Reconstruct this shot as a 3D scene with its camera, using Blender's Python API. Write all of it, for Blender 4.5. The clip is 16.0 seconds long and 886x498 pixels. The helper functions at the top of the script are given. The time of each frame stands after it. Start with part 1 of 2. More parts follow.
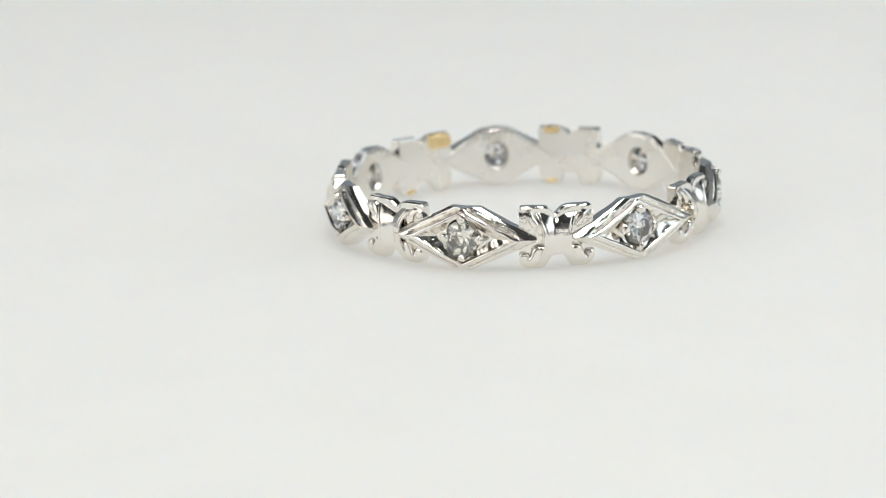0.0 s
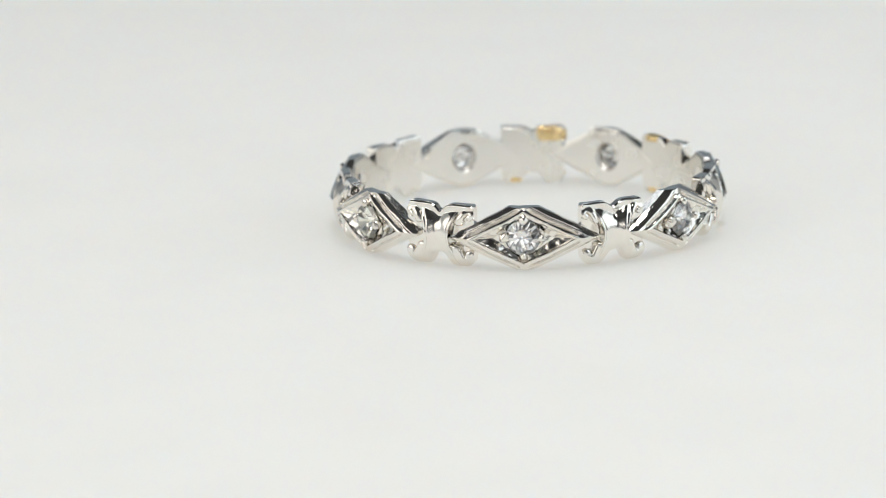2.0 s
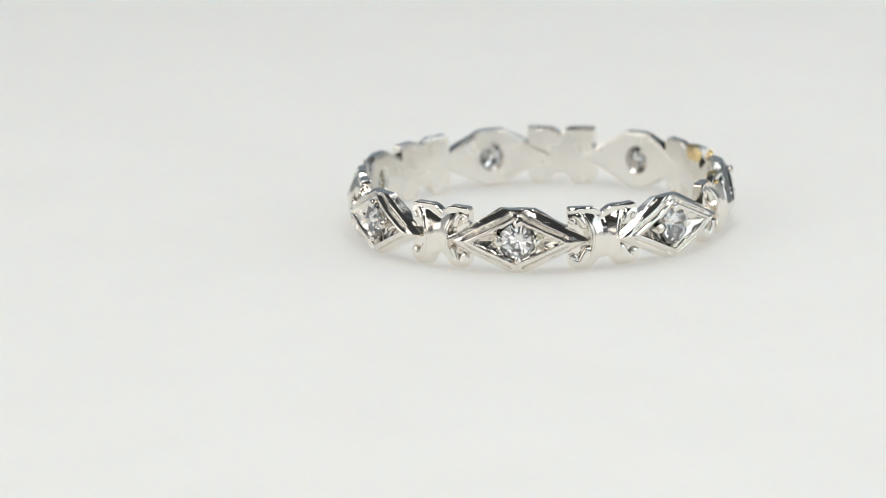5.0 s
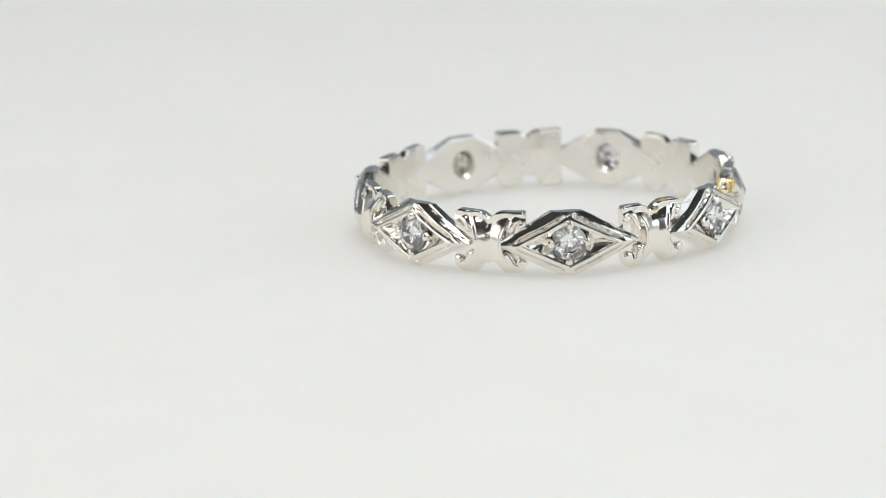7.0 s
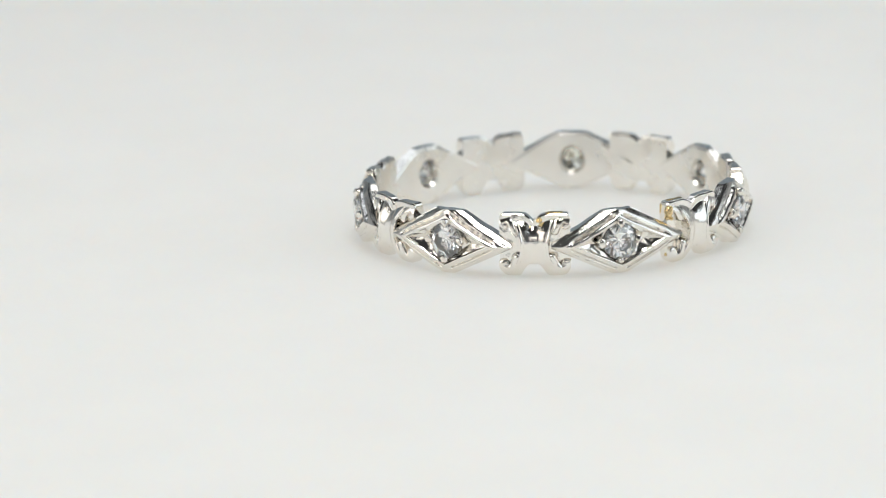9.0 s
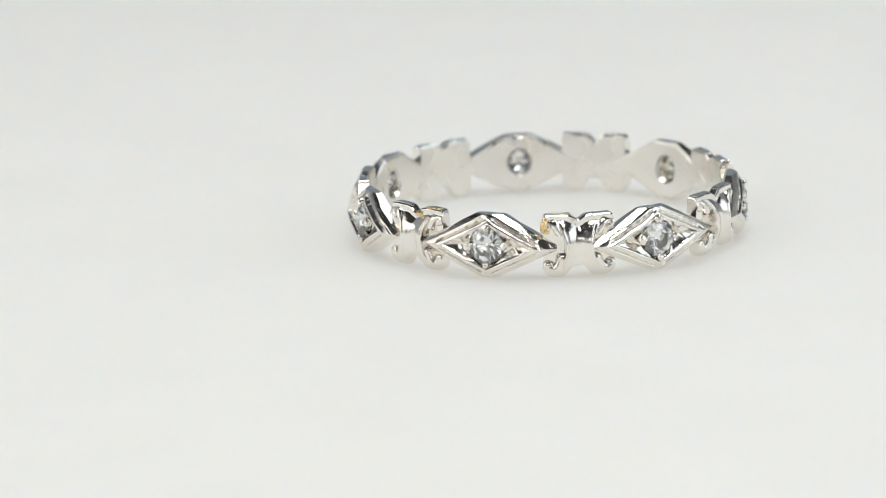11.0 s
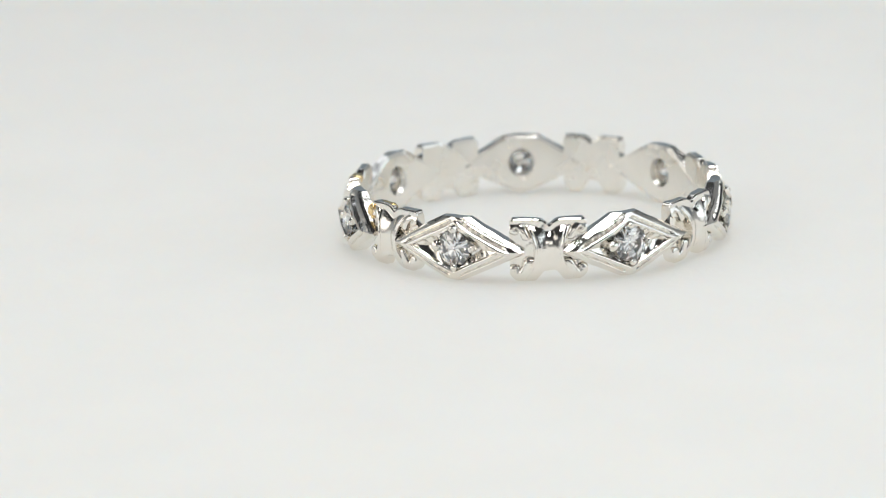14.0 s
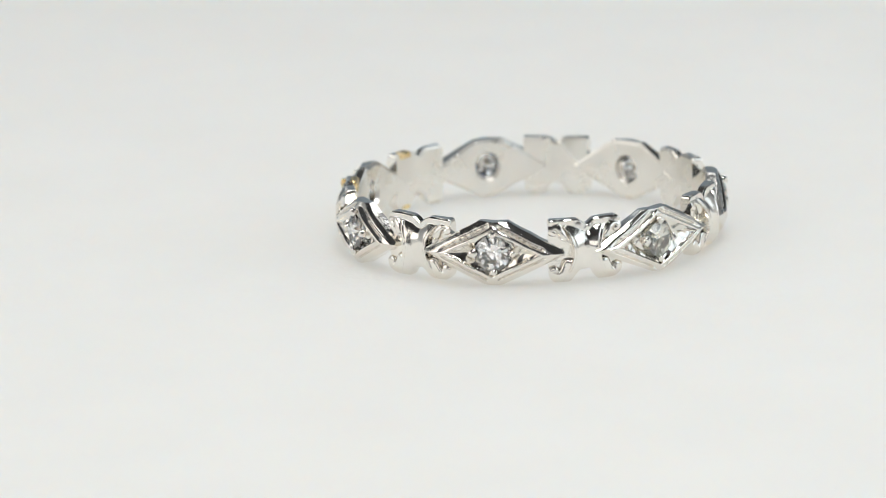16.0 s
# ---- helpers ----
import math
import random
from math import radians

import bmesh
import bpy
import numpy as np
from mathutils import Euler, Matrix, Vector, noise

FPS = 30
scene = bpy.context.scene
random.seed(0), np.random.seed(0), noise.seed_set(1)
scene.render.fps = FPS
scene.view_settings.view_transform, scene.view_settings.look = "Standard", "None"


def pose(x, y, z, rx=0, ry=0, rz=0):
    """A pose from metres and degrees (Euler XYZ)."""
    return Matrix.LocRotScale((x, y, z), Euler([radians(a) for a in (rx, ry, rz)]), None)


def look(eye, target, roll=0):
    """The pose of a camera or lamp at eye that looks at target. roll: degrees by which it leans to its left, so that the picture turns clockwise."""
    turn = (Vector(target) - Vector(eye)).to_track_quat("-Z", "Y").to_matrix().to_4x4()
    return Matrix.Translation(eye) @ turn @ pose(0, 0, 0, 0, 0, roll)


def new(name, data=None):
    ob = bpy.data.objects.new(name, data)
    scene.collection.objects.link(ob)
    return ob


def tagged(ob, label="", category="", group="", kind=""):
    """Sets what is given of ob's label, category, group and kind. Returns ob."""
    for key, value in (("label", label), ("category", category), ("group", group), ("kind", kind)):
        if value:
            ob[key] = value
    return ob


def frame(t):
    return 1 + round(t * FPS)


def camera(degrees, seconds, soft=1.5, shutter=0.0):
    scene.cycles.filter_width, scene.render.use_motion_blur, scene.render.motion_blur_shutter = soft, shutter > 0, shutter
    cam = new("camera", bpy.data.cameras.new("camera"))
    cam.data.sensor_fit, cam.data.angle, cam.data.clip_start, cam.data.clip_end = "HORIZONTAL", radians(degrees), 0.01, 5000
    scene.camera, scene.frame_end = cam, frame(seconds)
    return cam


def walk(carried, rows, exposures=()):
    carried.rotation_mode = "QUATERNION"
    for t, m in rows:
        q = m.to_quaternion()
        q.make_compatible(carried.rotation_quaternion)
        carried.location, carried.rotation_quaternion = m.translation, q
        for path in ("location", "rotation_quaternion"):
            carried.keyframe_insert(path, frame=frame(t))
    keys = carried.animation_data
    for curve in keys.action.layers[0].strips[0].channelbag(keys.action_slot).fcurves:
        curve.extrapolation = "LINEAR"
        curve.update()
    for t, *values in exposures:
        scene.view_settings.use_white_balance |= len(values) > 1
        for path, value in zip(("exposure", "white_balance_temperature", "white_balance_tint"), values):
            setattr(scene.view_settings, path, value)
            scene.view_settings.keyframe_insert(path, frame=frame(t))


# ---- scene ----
cam = camera(13.842, 16.0, soft=0.5)
EYE = pose(-0.00413, -0.18096, 0.04488, 75.701, 0, 0) @ pose(0, 0, 0, 0, 0, -1.605)
walk(cam, [(0.0, EYE), (16.0, EYE)])
# macro lens: shallow depth of field, sharp on the near side of the ring
cam.data.dof.use_dof = True
cam.data.dof.focus_distance = 0.177
cam.data.dof.aperture_fstop = 56
scene.view_settings.exposure = 0.0

OVAL_COS, OVAL_SIN = -0.00686, -0.01079
STONE_ANGLES = (0.1, 54.4, 105.9, 154.8, 206.9, 258.0, 309.2)
# half lengths of the lozenges; for the links, degrees past the middle between two stones and half lengths
LOZENGE_HALF = (3.80, 3.78, 3.52, 3.56, 3.56, 3.60, 3.52)
LINK_SHIFT = (0.8, 1.5, 1.2, 0.8, 1.5, 1.9, 1.4)
LINK_HALF = (1.98, 1.76, 1.88, 1.83, 1.85, 1.95, 1.92)
# seconds, ring centre in millimetres, turn in degrees
TURNS = (
    (0.0, -0.000, 0.000, -19.36),
    (0.5, 0.034, 0.048, -28.59),
    (1.0, 0.087, 0.089, -37.95),
    (1.5, 0.173, 0.120, -47.48),
    (2.0, 0.270, 0.134, -57.23),
    (2.5, 0.357, 0.126, -67.07),
    (3.0, 0.454, 0.091, -76.92),
    (3.5, 0.537, 0.027, -86.66),
    (4.0, 0.639, -0.067, -96.22),
    (4.5, 0.760, -0.189, -105.49),
    (5.0, 0.891, -0.332, -114.59),
    (5.5, 1.024, -0.489, -123.59),
    (6.0, 1.150, -0.652, -132.61),
    (6.5, 1.261, -0.815, -141.74),
    (7.0, 1.347, -0.970, -151.09),
    (7.5, 1.412, -1.112, -160.53),
    (8.0, 1.453, -1.236, -170.03),
    (8.5, 1.485, -1.345, -179.49),
    (9.0, 1.484, -1.442, -188.92),
    (9.5, 1.456, -1.531, -198.30),
    (10.0, 1.392, -1.615, -207.70),
    (10.5, 1.303, -1.693, -217.11),
    (11.0, 1.197, -1.767, -226.53),
    (11.5, 1.083, -1.836, -235.94),
    (12.0, 0.971, -1.900, -245.35),
    (12.5, 0.870, -1.959, -254.74),
    (13.0, 0.769, -2.014, -264.22),
    (13.5, 0.661, -2.10, -273.75),
    (14.0, 0.563, -2.19, -283.36),
    (14.5, 0.464, -2.30, -292.96),
    (15.0, 0.395, -2.41, -302.60),
    (15.5, 0.351, -2.53, -312.17),
    (16.0, 0.343, -2.65, -321.75),
)


# ---- world and lamps: added unseen lamps, broad ones round the ring, small ones above ----
world = bpy.data.worlds.new("world")
scene.world = world
world.use_nodes = True
world.node_tree.nodes["Background"].inputs[0].default_value = (0.80, 0.88, 1.0, 1)
world.node_tree.nodes["Background"].inputs[1].default_value = 0.35


def area_lamp(name, eye, target, width, height, watts, colour):
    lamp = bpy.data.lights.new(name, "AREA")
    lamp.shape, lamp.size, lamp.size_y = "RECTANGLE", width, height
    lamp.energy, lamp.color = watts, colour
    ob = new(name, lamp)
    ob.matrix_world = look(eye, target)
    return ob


# unseen side lights, assumed from bright flanks of the ring and its shadows
area_lamp("side_light_west", (-0.38, -0.14, 0.20), (0, 0, 0.0), 0.46, 0.28, 0.49, (1.0, 0.97, 0.91))
area_lamp("side_light_east", (0.38, -0.14, 0.20), (0, 0, 0.0), 0.46, 0.28, 0.48, (0.82, 0.93, 1.0))
area_lamp("back_lamp", (0.10, 0.20, 0.43), (0.0, 0.0, 0.0), 0.14, 0.14, 0.16, (0.94, 0.98, 1.0))
area_lamp("back_lamp", (-0.17, 0.30, 0.41), (0.0, 0.0, 0.0), 0.18, 0.18, 0.12, (0.86, 0.92, 1.0))
# fill with no known source, low on the camera side, added to brighten the stones
area_lamp("front_fill", (-0.01, -0.44, 0.115), (0, 0, 0.0), 0.32, 0.09, 0.11, (1.0, 0.985, 0.94))
area_lamp("top_lamp", (0.02, -0.10, 0.445), (0.02, -0.09, 0.0), 0.13, 0.13, 1.37, (0.985, 0.99, 0.965))


# ---- materials ----
def material(name):
    m = bpy.data.materials.new(name)
    m.use_nodes = True
    nt = m.node_tree
    return m, nt, nt.nodes["Principled BSDF"]


def noise_node(nt, scale, detail=4.0, rough=0.5):
    co = nt.nodes.new("ShaderNodeTexCoord")
    n = nt.nodes.new("ShaderNodeTexNoise")
    n.inputs["Scale"].default_value, n.inputs["Detail"].default_value, n.inputs["Roughness"].default_value = scale, detail, rough
    nt.links.new(co.outputs["Object"], n.inputs["Vector"])
    return n


def ramp_node(nt, source, low, high, start=0.3, end=0.7):
    r = nt.nodes.new("ShaderNodeValToRGB")
    r.color_ramp.elements[0].position, r.color_ramp.elements[1].position = start, end
    r.color_ramp.elements[0].color, r.color_ramp.elements[1].color = low, high
    nt.links.new(source, r.inputs[0])
    return r


def bump_node(nt, source, bsdf, distance, strength=1.0):
    b = nt.nodes.new("ShaderNodeBump")
    b.inputs["Distance"].default_value, b.inputs["Strength"].default_value = distance, strength
    nt.links.new(source, b.inputs["Height"])
    nt.links.new(b.outputs[0], bsdf.inputs["Normal"])
    return b


def metal(name, low, high, rough_low, rough_high, relief, scale=900):
    m, nt, bsdf = material(name)
    bsdf.inputs["Metallic"].default_value = 1.0
    wide = noise_node(nt, scale, 5.0, 0.6)
    c = ramp_node(nt, wide.outputs[0], (*low, 1), (*high, 1))
    nt.links.new(c.outputs[0], bsdf.inputs["Base Color"])
    r = ramp_node(nt, wide.outputs[0], (rough_low,) * 3 + (1,), (rough_high,) * 3 + (1,))
    nt.links.new(r.outputs[0], bsdf.inputs["Roughness"])
    fine = noise_node(nt, scale * 3, 7.0, 0.62)
    bump_node(nt, fine.outputs[0], bsdf, relief)
    return m


PLATINUM = metal("polished_platinum", (0.84, 0.805, 0.75), (0.91, 0.88, 0.83), 0.04, 0.11, 0.00002)
INSIDE = metal("worn_platinum", (0.84, 0.81, 0.76), (0.90, 0.875, 0.83), 0.20, 0.38, 0.00003, 420)
GOLD = metal("gold_solder", (0.84, 0.62, 0.30), (0.92, 0.75, 0.44), 0.18, 0.32, 0.00004, 1500)


def stone_material(name, colour):
    m, nt, bsdf = material(name)
    bsdf.inputs["Base Color"].default_value = (*colour, 1)
    bsdf.inputs["Transmission Weight"].default_value = 1.0
    bsdf.inputs["IOR"].default_value = 2.42
    bsdf.inputs["Roughness"].default_value = 0.0
    return m


CLEAR = stone_material("clear_diamond", (1.0, 1.0, 1.0))
YELLOW = stone_material("yellow_diamond", (0.985, 0.96, 0.85))


def cloth_material(name, low, high, scale, relief, rough=0.7):
    m, nt, bsdf = material(name)
    n = noise_node(nt, scale, 6.0, 0.6)
    c = ramp_node(nt, n.outputs[0], (*low, 1), (*high, 1))
    nt.links.new(c.outputs[0], bsdf.inputs["Base Color"])
    bsdf.inputs["Roughness"].default_value = rough
    fine = noise_node(nt, 1800, 4.0, 0.6)
    bump_node(nt, fine.outputs[0], bsdf, relief)
    return m


SHEET = cloth_material("white_sheet", (0.805, 0.80, 0.78), (0.83, 0.825, 0.805), 90, 0.00003)
sheet_bsdf = SHEET.node_tree.nodes["Principled BSDF"]
sheet_bsdf.inputs["Subsurface Weight"].default_value = 1.0
sheet_bsdf.inputs["Subsurface Scale"].default_value = 0.02
sheet_bsdf.inputs["Subsurface Radius"].default_value = (1.0, 0.9, 0.8)
BOUNCE = cloth_material("white_bounce_cloth", (0.78, 0.79, 0.80), (0.82, 0.82, 0.82), 40, 0.0002)
# unseen back wall, tinted blue to cool the light on the far floor
GREY = cloth_material("mid_grey_cloth", (0.34, 0.40, 0.46), (0.40, 0.46, 0.52), 40, 0.0002)
FRONT = cloth_material("dark_grey_cloth", (0.13, 0.13, 0.135), (0.17, 0.17, 0.175), 40, 0.0002)
DARK = cloth_material("grey_cloth", (0.05, 0.05, 0.052), (0.07, 0.07, 0.072), 40, 0.0002)


# ---- structure ----
def mesh_object(name, verts, faces, mat, parent=None, smooth=False):
    me = bpy.data.meshes.new(name)
    me.from_pydata([tuple(v) for v in verts], [], [tuple(q) for q in faces])
    me.materials.append(mat)
    if smooth:
        me.polygons.foreach_set("use_smooth", [True] * len(me.polygons))
    me.update()
    ob = new(name, me)
    if parent:
        ob.parent = parent
    return ob


def slab(name, lo, hi, mat, label):
    bm = bmesh.new()
    bmesh.ops.create_cube(bm, size=1.0)
    for v in bm.verts:
        v.co = Vector([lo[k] + (v.co[k] + 0.5) * (hi[k] - lo[k]) for k in range(3)])
    me = bpy.data.meshes.new(name)
    bm.to_mesh(me)
    bm.free()
    me.materials.append(mat)
    return tagged(new(name, me), label, kind="structure")


# walls and top are unseen, added to bounce light and darken metal reflections
W, H, T = 0.48, 0.46, 0.004
slab("floor", (-W, -W, -0.03), (W, W, 0.0), SHEET, "smooth matt white sheet under the ring")
slab("wall_north", (-W, W, -T), (W, W + T, H), GREY, "unseen blue-grey cloth wall added behind the ring to tone reflections")
slab("wall_west", (-W - T, -W, -T), (-W, W, H), BOUNCE, "unseen white cloth wall added to bounce light")
slab("wall_east", (W, -W, -T), (W + T, W, H), BOUNCE, "unseen white cloth wall added to bounce light")
slab("wall_south", (-W, -W - T, -T), (W, -W, H), FRONT, "unseen dark grey cloth added in front for dark reflections")
slab("ceiling", (-W - T, -W - T, H), (W + T, W + T, H + T), DARK, "unseen dark grey cloth added overhead for dark reflections")

# ---- the ring, in millimetres until it is written to the mesh ----
MM = 0.001
RI = 8.85
MID = 1.55


def smoothstep(a, b, x):
    t = np.clip((x - a) / (b - a), 0, 1)
    return t * t * (3 - 2 * t)


def wrap(s, r, z, angle):
    """Arc length at 10 mm radius from the given angle, radius and height to a place on the slightly oval ring."""
    a = s / 10.0 + radians(angle)
    r = r + 10 * (OVAL_COS * np.cos(2 * a) + OVAL_SIN * np.sin(2 * a))
    return np.stack([r * np.sin(a), -r * np.cos(a), z], -1) * MM


def relief(name, s, z, r_out, r_in, keep, mat, parent, angle):
    """A curved plate: an outer face in relief, an inner face, and walls round every edge of the cells that are kept."""
    n, m = s.shape
    outer = wrap(s, r_out, z + MID, angle).reshape(-1, 3)
    inner = wrap(s, r_in, z + MID, angle).reshape(-1, 3)
    total = n * m
    faces, edges = [], {}
    for i in range(n - 1):
        for j in range(m - 1):
            if keep[i, j]:
                q = (i * m + j, (i + 1) * m + j, (i + 1) * m + j + 1, i * m + j + 1)
                faces.append(q)
                faces.append(tuple(total + k for k in reversed(q)))
                for k in range(4):
                    a, b = q[k], q[(k + 1) % 4]
                    if (b, a) in edges:
                        del edges[(b, a)]
                    else:
                        edges[(a, b)] = True
    for a, b in edges:
        faces.append((2 * total + b, 2 * total + a, 3 * total + a, 3 * total + b))
    used = sorted({k for q in faces for k in q})
    index = {k: c for c, k in enumerate(used)}
    verts = np.concatenate([outer, inner, outer, inner])[used]
    ob = mesh_object(name, verts, [tuple(index[k] for k in q) for q in faces], mat, parent, True)
    ob.data.materials.append(INSIDE)
    for q, face in zip(ob.data.polygons, faces):
        q.material_index = 1 if total <= face[0] < 2 * total else 0
    ob.data.set_sharp_from_angle(angle=radians(48))
    return ob


def wobble(s, z, seed, size=1.0):
    """Low, smooth unevenness of cast and hand-worked metal, about -1 to 1."""
    rng = np.random.RandomState(seed)
    out = np.zeros_like(s)
    for k in range(7):
        fx, fz, ph = rng.uniform(-3.2, 3.2) * size, rng.uniform(-3.2, 3.2) * size, rng.uniform(0, 6.28)
        out += np.sin(fx * s + fz * z + ph)
    return out / 4.0


STONE_R = 0.89


def setting(seed, parent, angle, half):
    """One lozenge: a double ridge with an engraved groove round a sunk field, pierced for the stone."""
    rng = np.random.RandomState(seed)
    cols, rows = 271, 127
    u = np.linspace(-half, half, cols)
    v = np.linspace(-1, 1, rows)
    top = 1.53 + rng.uniform(-0.03, 0.03)
    low = 1.54 + rng.uniform(-0.01, 0.01)
    flat_l, flat_r = 0.85 + rng.uniform(-0.12, 0.12), 0.85 + rng.uniform(-0.12, 0.12)

    def outline(x, height, flat):
        t = np.clip((half - np.abs(x)) / (half - flat), 0, 1)
        return 0.10 + (height - 0.10) * t

    up = outline(u, top, np.where(u < 0, flat_l, flat_r))
    dn = outline(u, low, 0.42)
    up = up + 0.012 * np.sin(u * 5.1 + seed)
    s = np.repeat(u[:, None], rows, 1)
    z = np.where(v[None, :] > 0, v[None, :] * up[:, None], v[None, :] * dn[:, None])
    x0, z0 = rng.uniform(-0.05, 0.05), 0.05 + rng.uniform(-0.03, 0.03)
    ax, az = np.abs(s), np.abs(z)
    d = 0.432 * (half - ax) + 0.902 * (0.12 - az)
    d = d + 0.010 * wobble(s, z, seed, 1.6)
    # roofed face, highest on the middle line, whose outer band rounds away
    r = 9.98 - np.where(z > 0, 0.28, 0.15) * az - 0.02 * az ** 2
    r -= 0.20 * np.clip(1 - d / 0.36, 0, 1.2) ** 1.7
    r -= 0.10 * az * smoothstep(half - 1.5, half - 0.4, ax)
    # engraved groove, broken near the corners, and a rounded bead inside it
    span = smoothstep(0.15, 0.40, ax) * (1 - smoothstep(half - 1.2, half - 0.8, ax))
    line = d - 0.375 - 0.018 * wobble(s, z, seed + 1, 1.0)
    nicks = wobble(s * 1.0, d * 0.6, seed + 7, 7.0)
    r -= (np.where(z > 0, 0.17, 0.10) + 0.02 * nicks) * np.exp(-(line / np.where(z > 0, 0.075, 0.042)) ** 2) * span
    r -= (0.035 + 0.01 * nicks) * np.exp(-((line + 0.16) / 0.025) ** 2) * span * smoothstep(-0.2, 0.6, wobble(s, z, seed + 8, 0.7))
    r += 0.065 * np.clip(1 - ((d - 0.55) / 0.14) ** 2, 0, 1)
    # tool marks along the edges of the frame
    frame_part = 1 - smoothstep(0.60, 0.72, d)
    r += frame_part * (0.011 * wobble(s, z, seed + 22, 1.9) + 0.005 * wobble(s * 0.4, d * 7, seed + 23, 3.0))
    # sunk field round the stone
    field = smoothstep(0.63, 0.69, d)
    floor_r = np.maximum(9.96 - 0.2 * az - 0.95 * (d - 0.63), 9.55) + 0.045 * wobble(s, z, seed + 5, 3.8)
    r = r * (1 - field) + np.minimum(r, floor_r) * field
    # collar and seat of the stone
    rho = np.hypot(s - x0, z - z0)
    collar = np.exp(-((rho - 0.93) / 0.09) ** 2) * 0.04 * (1 + 0.8 * wobble(s, z, seed + 6, 3.0))
    r = r + collar * field
    seat = 1 - smoothstep(0.80, 0.88, rho)
    r = r * (1 - seat) + np.minimum(r, 9.70 - 1.1 * (0.80 - rho)) * seat
    r += 0.006 * wobble(s, z, seed + 9, 3.0)
    # pierced behind the stone
    hole = 0.64
    band = np.abs(rho - hole) < 0.035
    sc, zc = s - x0, z - z0
    k = np.where(band, hole / np.maximum(rho, 1e-6), 1.0)
    s, z = x0 + sc * k, z0 + zc * k
    rho = np.hypot(s - x0, z - z0)
    mid = (rho[:-1, :-1] + rho[1:, :-1] + rho[1:, 1:] + rho[:-1, 1:]) / 4
    keep = mid > hole
    gap = np.minimum(up[:, None] - z, z + dn[:, None])
    r_in = RI + 0.022 * wobble(s, z, seed + 3, 1.1) + 0.10 * (1 - smoothstep(0.0, 0.20, gap))
    r_in += 0.22 * (1 - smoothstep(hole, hole + 0.14, rho))
    ob = relief("lozenge_setting", s, z, r, r_in, keep, PLATINUM, parent, angle)
    return ob, x0, z0


def near_line(s, z, pts):
    """Distance from every (s, z) to a line through the points, and how far along it the nearest place lies."""
    best, along = np.full_like(s, 9.0), np.zeros_like(s)
    for k in range(len(pts) - 1):
        (ax, az), (bx, bz) = pts[k], pts[k + 1]
        dx, dz = bx - ax, bz - az
        t = np.clip(((s - ax) * dx + (z - az) * dz) / (dx * dx + dz * dz), 0, 1)
        dist = np.hypot(s - ax - t * dx, z - az - t * dz)
        nearer = dist < best
        best, along = np.where(nearer, dist, best), np.where(nearer, k + t, along)
    return best, along


def curve(pts, steps=6):
    """A smooth line through the points."""
    out = []
    p = [pts[0], *pts, pts[-1]]
    for k in range(1, len(p) - 2):
        for q in range(steps):
            t = q / steps
            out.append(tuple(0.5 * (2 * p[k][c] + (p[k + 1][c] - p[k - 1][c]) * t
                                    + (2 * p[k - 1][c] - 5 * p[k][c] + 4 * p[k + 1][c] - p[k + 2][c]) * t * t
                                    + (3 * p[k][c] - p[k - 1][c] - 3 * p[k + 1][c] + p[k + 2][c]) * t ** 3) for c in (0, 1)))
    return out + [pts[-1]]


UPPER = curve([(0.98, 0.66), (1.12, 1.02), (1.36, 1.27), (1.58, 1.20), (1.61, 1.00), (1.47, 0.92)])
LOWER = curve([(0.84, -0.60), (0.98, -0.98), (1.20, -1.22), (1.42, -1.16), (1.50, -0.96)])


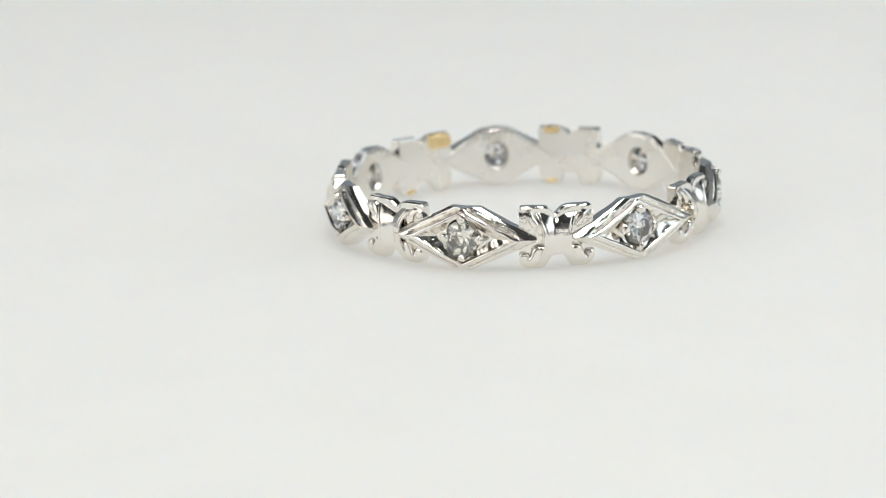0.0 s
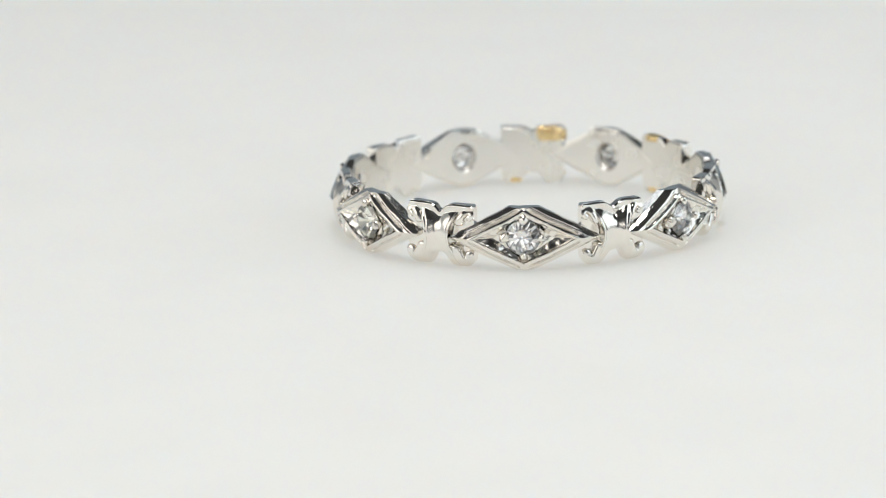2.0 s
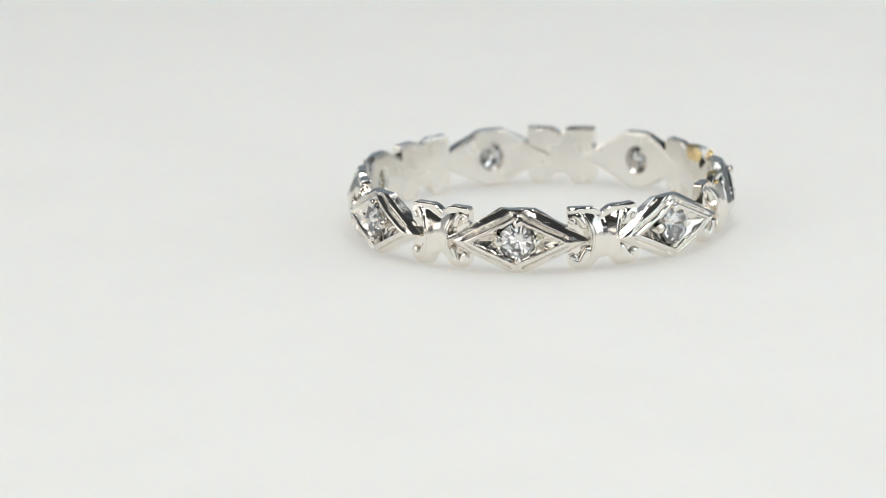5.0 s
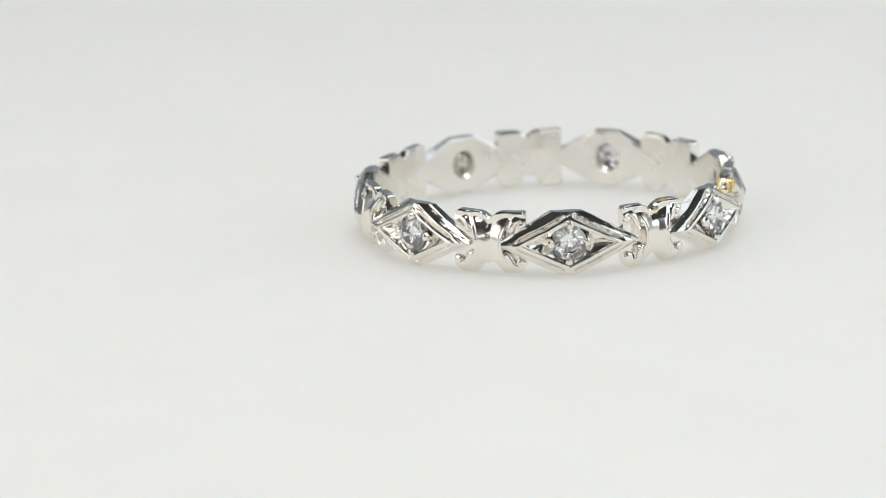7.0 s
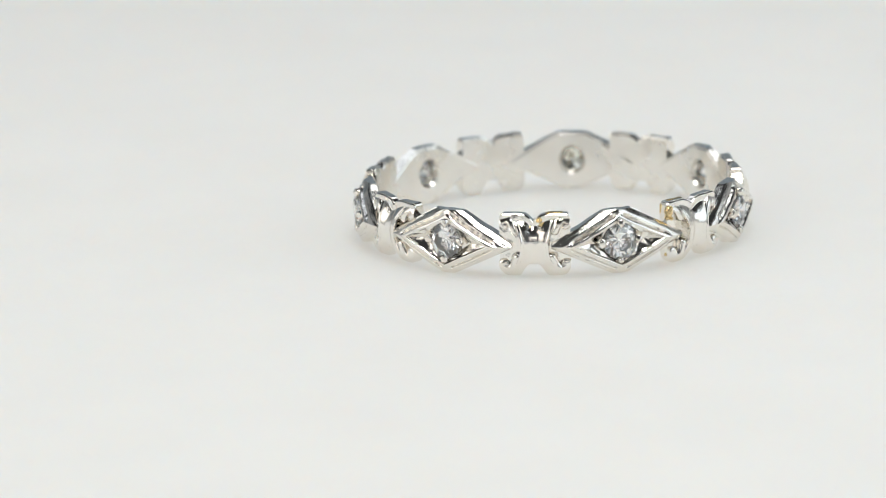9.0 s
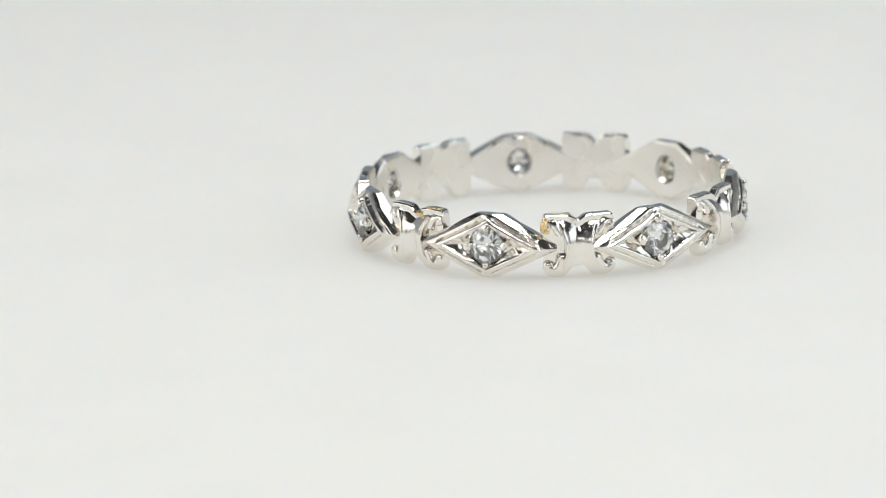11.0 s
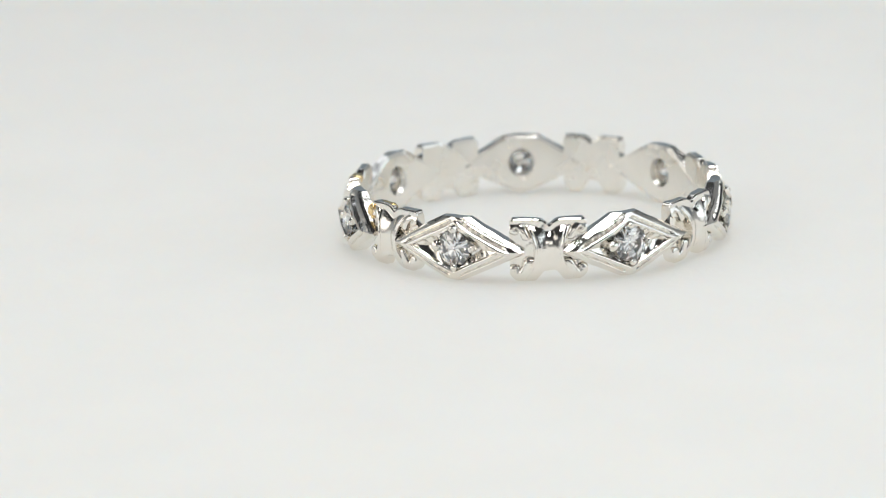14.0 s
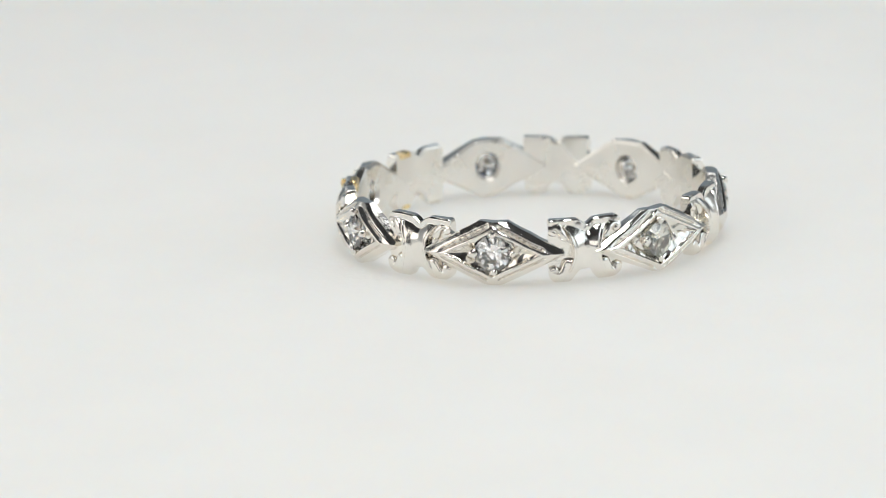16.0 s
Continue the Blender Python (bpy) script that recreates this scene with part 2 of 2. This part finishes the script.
def scroll(seed, parent, angle, half):
    """One link between two lozenges: two limbs back to back, whose ends roll into small curls over a sunk plate."""
    rng = np.random.RandomState(seed)
    cols, rows = 171, 141
    u = np.linspace(-half, half, cols)
    v = np.linspace(-1, 1, rows)
    au = np.abs(u)
    corner = np.clip((au - (half - 0.18)) / 0.18, 0, 1)
    nick = rng.uniform(-0.10, 0.12)
    notch = rng.uniform(0.20, 0.40)
    up = 1.54 - 0.18 * (1 - np.sqrt(1 - corner ** 2)) - notch * np.exp(-(np.abs(u - nick) / 0.30) ** 1.6)
    up -= 0.015 * wobble(u, u * 0, seed + 8, 2.0)
    lobe = np.clip((au - (half - 0.50)) / 0.50, 0, 1)
    dn = 1.54 - 0.48 * (1 - np.sqrt(1 - 0.97 * lobe ** 2))
    shift = rng.uniform(-0.08, 0.08)
    dn = dn - (0.58 + rng.uniform(-0.08, 0.1)) * (1 - smoothstep(0.22, 0.80, np.abs(u - shift)))
    dn -= rng.uniform(0.0, 0.05) * (u > 0)
    s = np.repeat(u[:, None], rows, 1)
    z = np.where(v[None, :] > 0, v[None, :] * up[:, None], v[None, :] * dn[:, None])
    ax, az = np.abs(s), np.abs(z)
    # sunk pockets, shallower towards the sides
    plate = 9.36 + 0.10 * smoothstep(0.8, 1.7, ax) + 0.03 * wobble(s, z, seed, 2.6)
    # waisted body: a saddle between two limbs, each edged by a thin raised rim
    edge = 0.70 + 0.36 * (az / 1.1) ** 2 + 0.012 * wobble(s, z, seed + 2, 1.5)
    p = ax / edge
    inside = 1 - smoothstep(edge - 0.02, edge + 0.06, ax)
    body = 9.74 + 0.15 * smoothstep(0.10, 0.85, p) - np.where(z > 0, 0.30, 0.16) * az ** 2
    body -= 0.035 * np.exp(-((ax - edge + 0.15) / 0.035) ** 2)
    body += 0.02 * np.exp(-((ax - edge + 0.06) / 0.05) ** 2)
    body -= np.where(z > 0, 0.20 * np.maximum(az - 0.70, 0) ** 1.5, 0.10 * np.maximum(az - 0.75, 0) ** 1.3)
    body -= 0.16 * np.exp(-((s - nick) / 0.24) ** 2) * smoothstep(0.45, 1.15, z)
    r = plate + (np.maximum(body, plate - 0.12) - plate) * inside
    # rolled ends: narrow curls above, broad feet below
    for line, w0, w1, top in ((UPPER, 0.17, 0.16, 9.66), (LOWER, 0.24, 0.30, 9.74)):
        dist, along = near_line(ax - (half - 1.74) * smoothstep(0.6, 1.4, ax) + 0.02 * wobble(s, z, seed + 2, 2.0), z, line)
        t = along / (len(line) - 1)
        wide = w0 + (w1 - w0) * t
        tube = np.sqrt(np.clip(1 - (dist / wide) ** 2, 0, 1)) ** 0.6
        crest = top - 0.08 * t - 0.20 * smoothstep(1.05, 1.55, az) - np.where(z > 0, 0.10 * smoothstep(0.8, 1.5, az), 0)
        r = np.maximum(r, np.where(dist < wide, plate + (crest - plate) * tube, plate))
    # top and bottom edges roll over
    gap = np.minimum(up[:, None] - z, z + dn[:, None])
    r -= 0.09 * (1 - smoothstep(0.0, 0.09, gap))
    r += 0.013 * wobble(s, z, seed + 4, 1.6) + 0.003 * wobble(s, z, seed + 14, 5.0)
    # pitted, hammered bottom of the notch
    r += 0.025 * wobble(s, z, seed + 12, 5.0) * np.exp(-((s - nick) / 0.3) ** 2) * smoothstep(0.7, 1.1, z)
    r_in = RI + 0.030 + 0.022 * wobble(s, z, seed + 3, 1.1) + 0.08 * (1 - smoothstep(0.0, 0.16, gap))
    return relief("scroll_link", s, z, r, r_in, np.ones((cols - 1, rows - 1), bool), PLATINUM, parent, angle)


def diamond(mat, parent, x0, z0, turn, angle, lean):
    """A small old single-cut stone: table, crown facets, girdle, pavilion and open culet."""
    def circle(n, rad, depth, shift):
        return [(rad * math.cos(turn + (k + shift) * 2 * math.pi / n), rad * math.sin(turn + (k + shift) * 2 * math.pi / n), depth) for k in range(n)]

    R = STONE_R
    girdle = [(x * (1 - 0.03 * (k % 2)), y * (1 - 0.03 * (k % 2))) for k, (x, y, q) in enumerate(circle(16, R, 0, 0))]
    v = circle(8, 0.56 * R, 0.21, 0) + [(x, y, 0.02) for x, y in girdle] + [(x, y, -0.03) for x, y in girdle] + circle(8, 0.06 * R, -0.76, 0)
    f = [tuple(range(8)), tuple(40 + k for k in reversed(range(8)))]
    for k in range(8):
        n = (k + 1) % 8
        g, h, q = 8 + 2 * k, 8 + (2 * k + 1) % 16, 8 + (2 * k + 2) % 16
        f += [(k, g, h), (k, h, n), (n, h, q)]
        f += [(40 + k, h + 16, g + 16), (40 + k, 40 + n, h + 16), (40 + n, q + 16, h + 16)]
    for k in range(16):
        n = (k + 1) % 16
        f.append((8 + k, 24 + k, 24 + n, 8 + n))
    a = np.array(v)
    a[:, 2] += lean[0] * a[:, 0] + lean[1] * a[:, 1]
    place = wrap(x0 + a[:, 0], 9.76 + a[:, 2], z0 + a[:, 1] + MID, angle)
    bm = bmesh.new()
    bv = [bm.verts.new(q) for q in place]
    for q in f:
        bm.faces.new([bv[k] for k in q])
    bmesh.ops.recalc_face_normals(bm, faces=bm.faces)
    me = bpy.data.meshes.new("diamond")
    bm.to_mesh(me)
    bm.free()
    me.materials.append(mat)
    ob = new("diamond", me)
    ob.parent = parent
    return ob


def bead(name, parent, angle, s, r, z, size, mat, seed, lumps=0.08, blocky=1.0):
    """A small worked bead or lump of metal; size: half its length along the ring, through it and up."""
    bm = bmesh.new()
    bmesh.ops.create_icosphere(bm, subdivisions=4 if blocky < 1 else 3, radius=1.0)
    for q in bm.verts:
        w = 1 + lumps * noise.noise(q.co * 1.7 + Vector((seed, 0, 0)))
        c = [math.copysign(abs(t) ** blocky, t) * w for t in q.co]
        place = wrap(np.array(s + c[0] * size[0]), np.array(r - c[1] * size[1]), np.array(z + MID + c[2] * size[2]), angle)
        q.co = Vector(place)
    for q in bm.faces:
        q.smooth = True
    me = bpy.data.meshes.new(name)
    bm.to_mesh(me)
    bm.free()
    me.materials.append(mat)
    ob = new(name, me)
    ob.parent = parent
    return ob


ring = tagged(new("eternity_ring"), "polished platinum diamond eternity ring lying flat on a white sheet", "ring")
prng = random.Random(4)
for k, angle in enumerate(STONE_ANGLES):
    lozenge, x0, z0 = setting(11 + k, ring, angle, LOZENGE_HALF[k])
    yellow = k == 0
    gem = diamond(YELLOW if yellow else CLEAR, lozenge, x0, z0, prng.uniform(0, 0.8), angle, (prng.uniform(-0.07, 0.07), prng.uniform(-0.10, 0.04)))
    gem["label"] = "faintly yellow old-cut diamond" if yellow else "small clear old-cut diamond"
    for dx, dz in ((0.93, 0.0), (-0.93, 0.0), (0.0, 0.92), (0.0, -0.91)):
        jx, jz = prng.uniform(-0.05, 0.05), prng.uniform(-0.05, 0.05)
        wide = (0.22 if dx else 0.21) + prng.uniform(-0.04, 0.06)
        bead("prong", lozenge, angle, x0 + dx + jx, 9.80, z0 + dz + jz, (wide, 0.21, wide), PLATINUM, k * 7 + dx + dz, 0.3)
    following = STONE_ANGLES[k + 1] if k < 6 else 360.0 + STONE_ANGLES[0]
    middle = (angle + following) / 2 + LINK_SHIFT[k]
    link = scroll(31 + k, ring, middle, LINK_HALF[k])
    solder = ()
    if k == 4:
        solder = ((-0.98, 8.99, 1.14, 0.80, 0.22, 0.42), (-1.68, 9.50, 1.06, 0.19, 0.24, 0.30), (-1.74, 9.45, 0.80, 0.12, 0.12, 0.13),
                  (-1.60, 9.60, 1.28, 0.10, 0.10, 0.10), (-1.55, 9.55, 0.74, 0.12, 0.10, 0.10), (-1.66, 9.3, -1.06, 0.12, 0.14, 0.14), (0.95, 8.96, -1.36, 0.34, 0.13, 0.13))
    if k == 3:
        solder = ((1.0, 9.06, 1.38, 0.52, 0.27, 0.20), (0.22, 9.36, 1.22, 0.16, 0.2, 0.13), (1.0, 8.96, -1.36, 0.34, 0.13, 0.13))
    for n, (s, r, z, a, b, c) in enumerate(solder):
        lump = bead("gold_solder", link, middle, s * LINK_HALF[k] / 1.74, r, z, (a, b, c), GOLD, n * 3.7, 0.35 if a < 0.3 else 0.12, 1.0 if a < 0.3 else 0.55)
        lump["label"] = "yellow gold solder repair"


def motions():
    walk(ring, [(t, pose(x * MM, y * MM, 0, 0, 0, turn)) for t, x, y, turn in TURNS])


motions()
